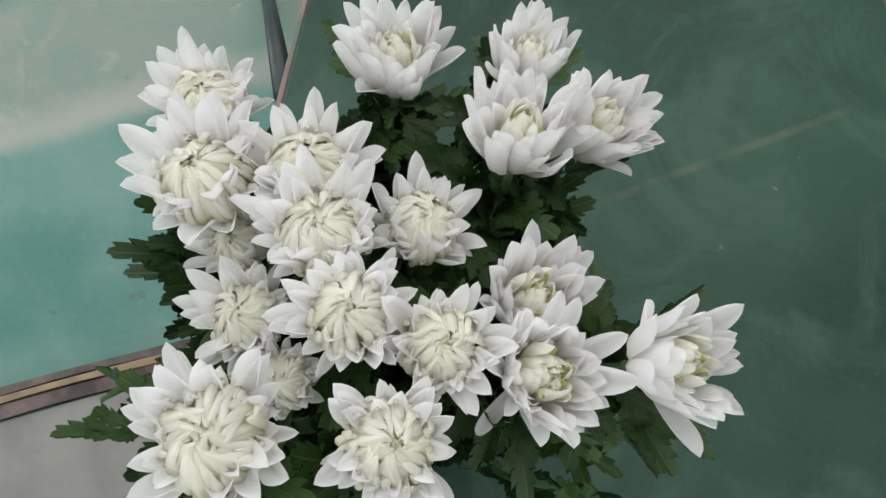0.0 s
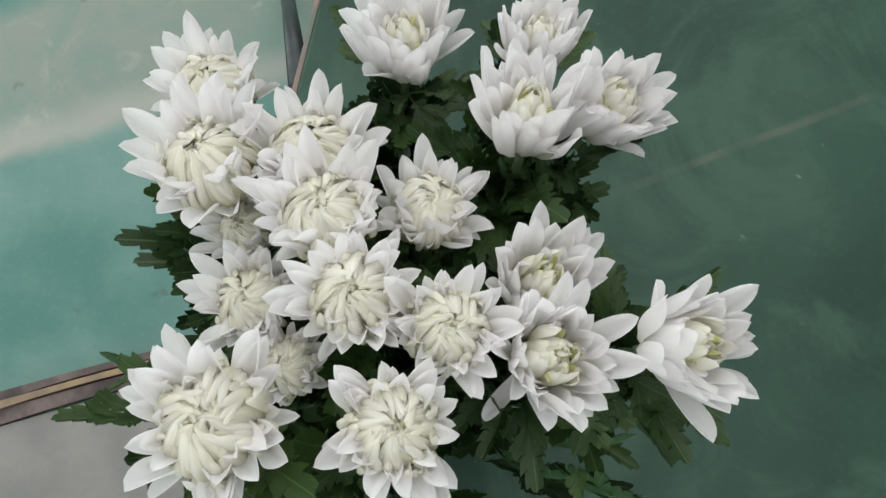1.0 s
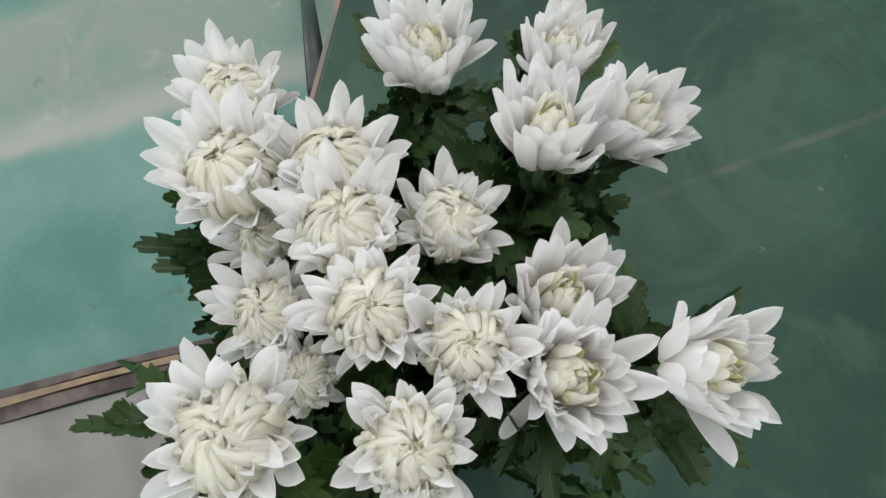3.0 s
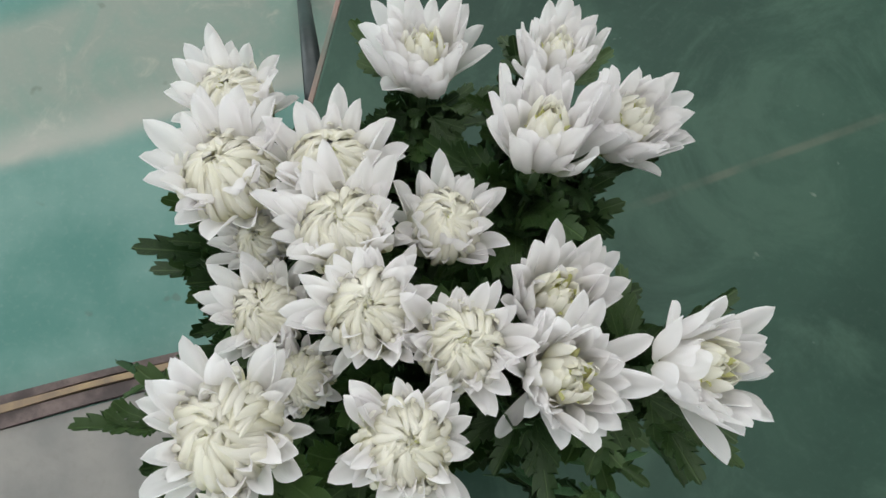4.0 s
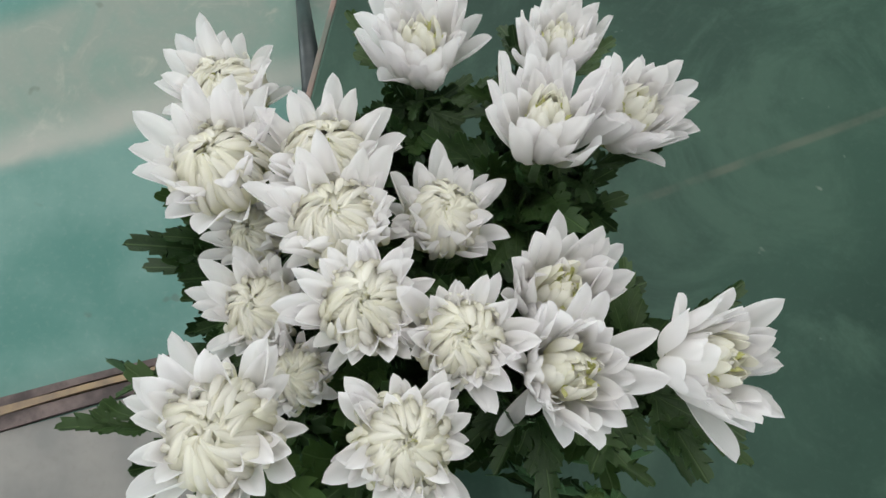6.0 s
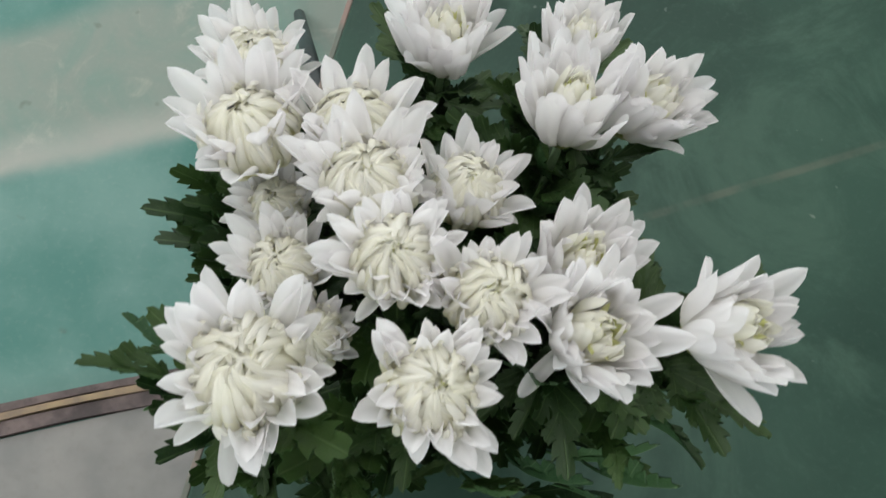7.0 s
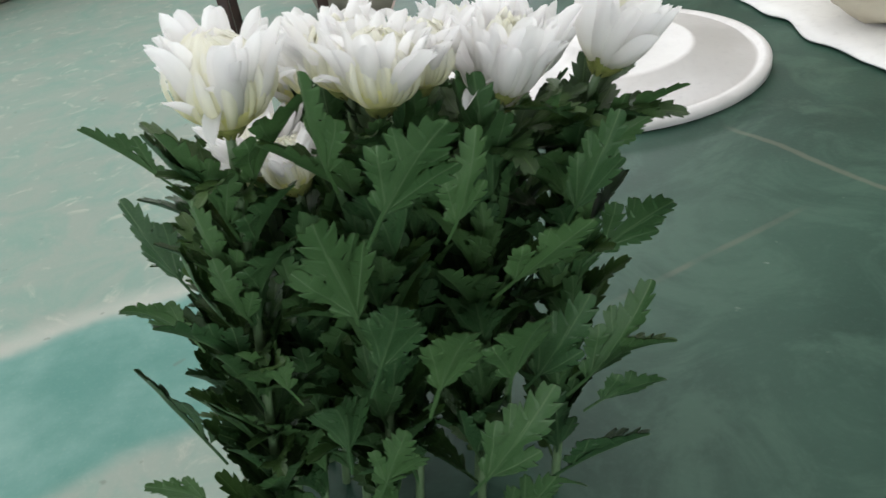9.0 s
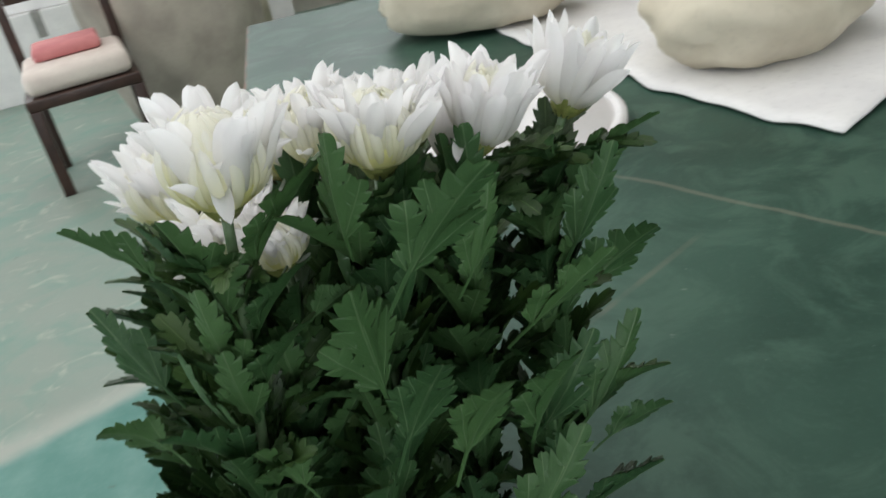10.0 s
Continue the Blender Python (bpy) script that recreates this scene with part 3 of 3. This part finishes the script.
def leaf_mesh(name, length, width, droop, fold, twist, seed):
    """A chrysanthemum leaf along +y, its upper side to +z: a stalk, toothed side lobes that reach forward and a larger end lobe."""
    rng = random.Random(seed)
    wide = width / 0.22
    bm = bmesh.new()
    uv = bm.loops.layers.uv.new("UVMap")

    def place(x, y, level):
        """The bent place of a point of the flat leaf: it droops along its length, folds along the midrib and twists."""
        a = radians(droop)
        c = y - 0.25
        py = 0.25 + (math.sin(a * c) / a if abs(a) > 0.01 else c)
        pz = -(1 - math.cos(a * c)) / a if abs(a) > 0.01 else 0.0
        h = fold * abs(x) * (1 - 0.5 * abs(x)) + 0.012 * math.sin(y * 17 + x * 15) * min(1, abs(x) * 8) + level
        tw = radians(twist) * y
        return Vector((x * math.cos(tw) - h * math.sin(tw), py, pz + x * math.sin(tw) + h * math.cos(tw))) * length

    def lobe(x0, y0, turn, long, half, full, teeth, level, base=0.25):
        """One lobe: full says where it is widest, teeth how many stand on each side."""
        N, c, d, grid = 30, math.cos(radians(turn)), math.sin(radians(turn)), []
        ph = rng.uniform(0, 0.3)
        bend = rng.uniform(-0.06, 0.06)
        for i in range(N + 1):
            s = i / N
            row = []
            for q in (-1.0, -0.5, 0.0, 0.5, 1.0):
                if s < full:
                    w = base + (1 - base) * (0.5 - 0.5 * math.cos(math.pi * s / full))
                else:
                    w = (1 - ((s - full) / (1 - full)) ** 2.4) ** 0.62
                saw = (s * teeth + ph + (0.35 if q > 0 else 0.0)) % 1.0
                if teeth and s > full * 0.4 and abs(q) == 1.0:
                    w *= 0.62 + 0.52 * saw
                w = half * max(w, 0.02) * abs(q)
                along = s * long + (0.42 * w * saw if teeth else 0.0)
                side = (w if q > 0 else -w) + bend * s * s * long
                x, y = x0 + side * c + along * d, y0 - side * d + along * c
                p = place(x * wide, y, level - (0.010 if q == 0 else 0.0))
                row.append((bm.verts.new(p), 0.5 + 0.5 * q * min(1.0, w / max(half * abs(q), 1e-6) if q else 0.0), s))
            grid.append(row)
        for a, b in zip(grid, grid[1:]):
            for j in range(4):
                quad = (a[j], a[j + 1], b[j + 1], b[j])
                f = bm.faces.new([v[0] for v in quad])
                f.smooth = True
                for loop, v in zip(f.loops, quad):
                    loop[uv].uv = (v[1], v[2])
        # the paler under side, a hair's breadth below the upper one
        bm.normal_update()
        lower = {v: bm.verts.new(v.co - v.normal * 0.006) for row in grid for v in (r[0] for r in row)}
        for a, b in zip(grid, grid[1:]):
            for j in range(4):
                quad = (a[j], b[j], b[j + 1], a[j + 1])
                f = bm.faces.new([lower[v[0]] for v in quad])
                f.smooth, f.material_index = True, 1
                for loop, v in zip(f.loops, quad):
                    loop[uv].uv = (v[1], v[2])

    jit = lambda a: rng.uniform(-a, a)
    lobe(0, 0.0, 0, 0.46, 0.015, 0.5, 0, 0.0, 0.8)
    lobe(0, 0.26, jit(3), 0.50, 0.066, 0.55, 0, 0.0)
    lobe(0, 0.46, jit(4), 0.56, 0.132, 0.48, 5, 0.004, 0.36)
    for side in (-1, 1):
        lobe(0, 0.27 + jit(0.03), side * (31 + jit(5)), 0.43 + jit(0.05), 0.098, 0.64, 5, 0.010, 0.18)
        lobe(0, 0.54 + jit(0.03), side * (38 + jit(6)), 0.27 + jit(0.03), 0.064, 0.58, 3, 0.014, 0.34)
        lobe(0, 0.23 + jit(0.02), side * (52 + jit(8)), 0.18 + jit(0.04), 0.042, 0.60, 2, 0.018, 0.2)
    me = bpy.data.meshes.new(name)
    bm.to_mesh(me)
    bm.free()
    me.materials.append(M_LEAF)
    me.materials.append(M_UNDER)
    return me


LEAVES = [leaf_mesh("leaf", 1.0, w, d, f, t, k) for k, (w, d, f, t) in enumerate(
    ((0.175, 25, 0.40, 10), (0.16, 42, 0.30, -16), (0.18, 12, 0.50, 0), (0.15, -22, 0.60, 20), (0.17, 58, 0.35, -24), (0.16, 5, 0.25, 30), (0.14, 30, 0.8, -35), (0.17, -35, 0.35, 14)))]


def over_flower(base, tip):
    """Whether a leaf would lie in or over one of the flower heads."""
    for heart, facing, radius, spread in FLOWERS:
        for q in (0.6, 0.8, 1.0):
            p = base.lerp(tip, q)
            d = p - Vector(heart)
            if d.length < radius * 0.8 or (d.xy.length < radius * 1.0 and d.z > -0.5 * radius):
                return True
    return False


def put_leaf(parent, base, direction, up, size, mesh):
    """A leaf at base (in the parent's axes) that points along direction, its upper side turned to up."""
    y = Vector(direction).normalized()
    x = y.cross(Vector(up)).normalized()
    z = x.cross(y)
    ob = new("leaf", mesh)
    ob.parent = parent
    ob.matrix_basis = Matrix.Translation(base) @ Matrix(((x.x, y.x, z.x), (x.y, y.y, z.y), (x.z, y.z, z.z))).to_4x4() @ Matrix.Diagonal((size, size, size, 1))
    return ob


# ---------------------------------------------------------------- the bunch of flowers
MID = Vector((0.045, 0.095, 0))
# heart of the flower, facing, radius, how far the outer petals spread
FLOWERS = [
    ((-0.034, 0.042, 1.121), (0.12, 0.04, 1), 0.043, 0.5),
    ((0.041, 0.051, 1.111), (0.14, 0.00, 1), 0.036, 0.25),
    ((0.106, 0.093, 1.089), (0.26, -0.08, 1), 0.039, 0.15),
    ((0.168, 0.109, 1.089), (0.50, -0.02, 1), 0.038, 0.05),
    ((0.057, 0.099, 1.098), (0.14, 0.02, 1), 0.034, 0.2),
    ((0.012, 0.107, 1.102), (0.02, -0.04, 1), 0.037, 0.3),
    ((-0.049, 0.106, 1.054), (-0.04, 0.00, 1), 0.033, 0.3),
    ((-0.013, 0.149, 1.085), (-0.05, 0.06, 1), 0.039, 0.3),
    ((-0.085, 0.174, 1.069), (-0.10, 0.12, 1), 0.043, 0.45),
    ((-0.030, 0.190, 1.066), (0.02, 0.22, 1), 0.040, 0.4),
    ((-0.101, 0.226, 1.045), (-0.06, 0.12, 1), 0.040, 0.3),
    ((-0.002, 0.291, 1.006), (0.02, 0.16, 1), 0.043, 0.1),
    ((0.080, 0.229, 1.056), (0.02, 0.24, 1), 0.041, 0.05),
    ((0.127, 0.248, 1.038), (0.40, 0.14, 1), 0.039, 0.15),
    ((0.080, 0.294, 1.020), (0.08, 0.28, 1), 0.035, 0.0),
    ((0.036, 0.169, 1.056), (0.12, 0.20, 1), 0.035, 0.3),
    ((0.099, 0.134, 1.064), (0.22, 0.16, 1), 0.038, 0.12),
    ((-0.024, 0.075, 1.053), (-0.05, 0.00, 1), 0.027, 0.2),
    ((-0.071, 0.152, 1.020), (-0.10, 0.05, 1), 0.030, 0.2),
]


def chrysanthemum(n, heart, facing, radius, spread):
    heart, face = Vector(heart), Vector(facing).normalized()
    neck = heart - face * (0.80 if spread < 0.16 else 0.9) * radius
    foot = Vector((MID.x + (neck.x - MID.x) * 1.0 - 0.16 * (neck.z - 0.74), MID.y + (neck.y - MID.y) * 0.70 - 0.015, 0.7405))
    plant = thing("chrysanthemum", foot, "white chrysanthemum on a leafy green stem", "flower", "chrysanthemums in the bunch")
    rng = random.Random(100 + n)
    low = Vector((0, 0, 0))
    high = neck - foot
    mid1, mid2 = high * 0.45 + Vector((0, 0, 0.01)), high - face * 0.06
    pts = []
    for i in range(15):
        t = i / 14
        pts.append(low * (1 - t) ** 3 + mid1 * 3 * t * (1 - t) ** 2 + mid2 * 3 * t * t * (1 - t) + high * t ** 3)
    part("stem", tube_bm(pts, [0.0034 - 0.0008 * i / 14 for i in range(15)], 8), M_STEM, plant)
    flower(plant, high, face, radius, spread, 40 + n)
    # two heads have one outer petal that hangs out of the cup
    for which, (dx, dy), size in ((0, (0.12, -1.0), 0.046), (2, (-0.62, -0.78), 0.041)):
        if which == n:
            ob = new("petal", HANGING[which // 2])
            ob.parent = plant
            ob.matrix_basis = Matrix.Translation(high + face * 0.008) @ Matrix.Rotation(math.atan2(-dx, dy), 4, "Z") @ Matrix.Diagonal((size, size, size, 1))
            tagged(ob, "loose white petal hanging from the cup")
    turn = rng.uniform(0, 6.28)
    count = 64
    for k in range(count):
        t = 0.05 + 0.91 * ((k + rng.uniform(-0.3, 0.3)) / count) ** 0.95 if k else 0.05
        turn += 2.4 + rng.uniform(-0.3, 0.3)
        f = t * 14
        i = min(int(f), 13)
        base = pts[i].lerp(pts[i + 1], f - i)
        flat = Vector((math.cos(turn), math.sin(turn), 0))
        rise = rng.uniform(1.2, 3.6)
        size = rng.uniform(0.056, 0.096) * (1.0 if t < 0.8 else 0.66)
        way = (flat + Vector((0, 0, rise))).normalized()
        mesh = rng.choice(LEAVES)
        end = foot + base + way * size
        # the low half-hidden flower stays free of leaves
        if over_flower(foot + base, end) or (end.y < 0.085 and -0.060 < end.x < -0.020 and 1.02 < end.z < 1.08):
            continue
        put_leaf(plant, base, way, Vector((0, 0, 1)) - flat * 0.4, size, mesh)
    # small leaves close under the flower head
    wide = spread < 0.16
    for k in range(15 if wide else 9):
        turn += 2.4
        t = rng.uniform(0.78, 0.97)
        i = min(int(t * 14), 13)
        flat = Vector((math.cos(turn), math.sin(turn), 0))
        base = pts[i].lerp(pts[i + 1], t * 14 - i)
        way = (flat + Vector((0, 0, rng.uniform(0.0, 0.9) if wide else rng.uniform(0.5, 1.6)))).normalized()
        size, mesh = rng.uniform(0.050, 0.078) if wide else rng.uniform(0.036, 0.058), rng.choice(LEAVES)
        if (base + way * size).z < high.z + 0.006 and not over_flower(foot + base, foot + base + way * size):
            put_leaf(plant, base, way, Vector((0, 0, 1)) - flat * 0.4, size, mesh)
    return plant


PLANTS = [chrysanthemum(n, *row) for n, row in enumerate(FLOWERS)]

# larger leaves on the outside of the bunch: where each leaves its stem, and its tip
OUTSIDE = [
    ((0.023, 0.010, 1.024), (0.078, -0.020, 1.115)),
    ((0.006, 0.010, 0.926), (0.059, -0.015, 1.050)),
    ((0.012, 0.010, 0.961), (0.004, -0.020, 1.075)),
    ((0.122, 0.050, 0.993), (0.152, 0.030, 1.064)),
    ((0.129, 0.090, 0.938), (0.195, 0.082, 0.998)),
    ((0.080, 0.030, 0.969), (0.133, 0.000, 1.030)),
    ((-0.015, 0.000, 0.877), (0.003, -0.030, 0.979)),
    ((0.051, 0.000, 0.846), (0.110, -0.020, 0.939)),
    ((0.080, 0.020, 0.902), (0.099, -0.005, 0.989)),
    ((0.035, 0.015, 0.901), (0.079, -0.005, 1.011)),
    ((-0.072, 0.040, 1.051), (-0.107, 0.035, 1.097)),
    ((-0.096, 0.060, 0.969), (-0.121, 0.060, 1.038)),
    ((-0.108, 0.070, 0.924), (-0.139, 0.070, 0.979)),
    ((-0.113, 0.050, 0.842), (-0.144, 0.050, 0.930)),
    ((-0.129, 0.050, 0.800), (-0.172, 0.050, 0.836)),
    ((0.118, 0.070, 0.852), (0.180, 0.060, 0.934)),
    ((0.126, 0.050, 0.859), (0.173, 0.040, 0.897)),
    ((0.080, 0.050, 0.790), (0.124, 0.050, 0.802)),
    ((0.139, 0.090, 1.017), (0.181, 0.090, 1.040)),
    ((0.012, 0.020, 1.049), (0.010, -0.010, 1.118)),
    ((0.125, 0.050, 1.063), (0.122, 0.036, 1.088)),
    ((-0.003, 0.000, 0.852), (0.028, -0.020, 0.925)),
    ((-0.020, 0.020, 1.022), (0.012, 0.000, 1.052)),
    ((0.060, 0.030, 1.006), (0.088, 0.010, 1.071)),
    ((-0.038, 0.020, 0.915), (-0.058, 0.010, 0.973)),
    ((0.055, 0.030, 1.056), (0.040, 0.020, 1.074)),
    ((0.100, 0.050, 0.800), (0.160, 0.030, 0.860)),
    ((0.060, 0.020, 0.790), (0.100, -0.015, 0.860)),
    ((0.000, 0.010, 0.800), (0.030, -0.025, 0.870)),
    ((-0.060, 0.025, 0.790), (-0.095, 0.000, 0.860)),
    ((0.120, 0.080, 0.860), (0.185, 0.070, 0.905)),
    ((0.090, 0.060, 0.870), (0.130, 0.030, 0.950)),
]
for k, (base, tip) in enumerate(OUTSIDE):
    base, tip = Vector(base), Vector(tip)
    near = min(PLANTS, key=lambda p: (p.location.xy - base.xy).length)
    put_leaf(near, base - near.location, tip - base, Vector((0.6 * math.sin(k * 2.1), 1.0, 0.35 + 0.4 * math.sin(k * 1.3))), min((tip - base).length, 0.100), LEAVES[k % len(LEAVES)])
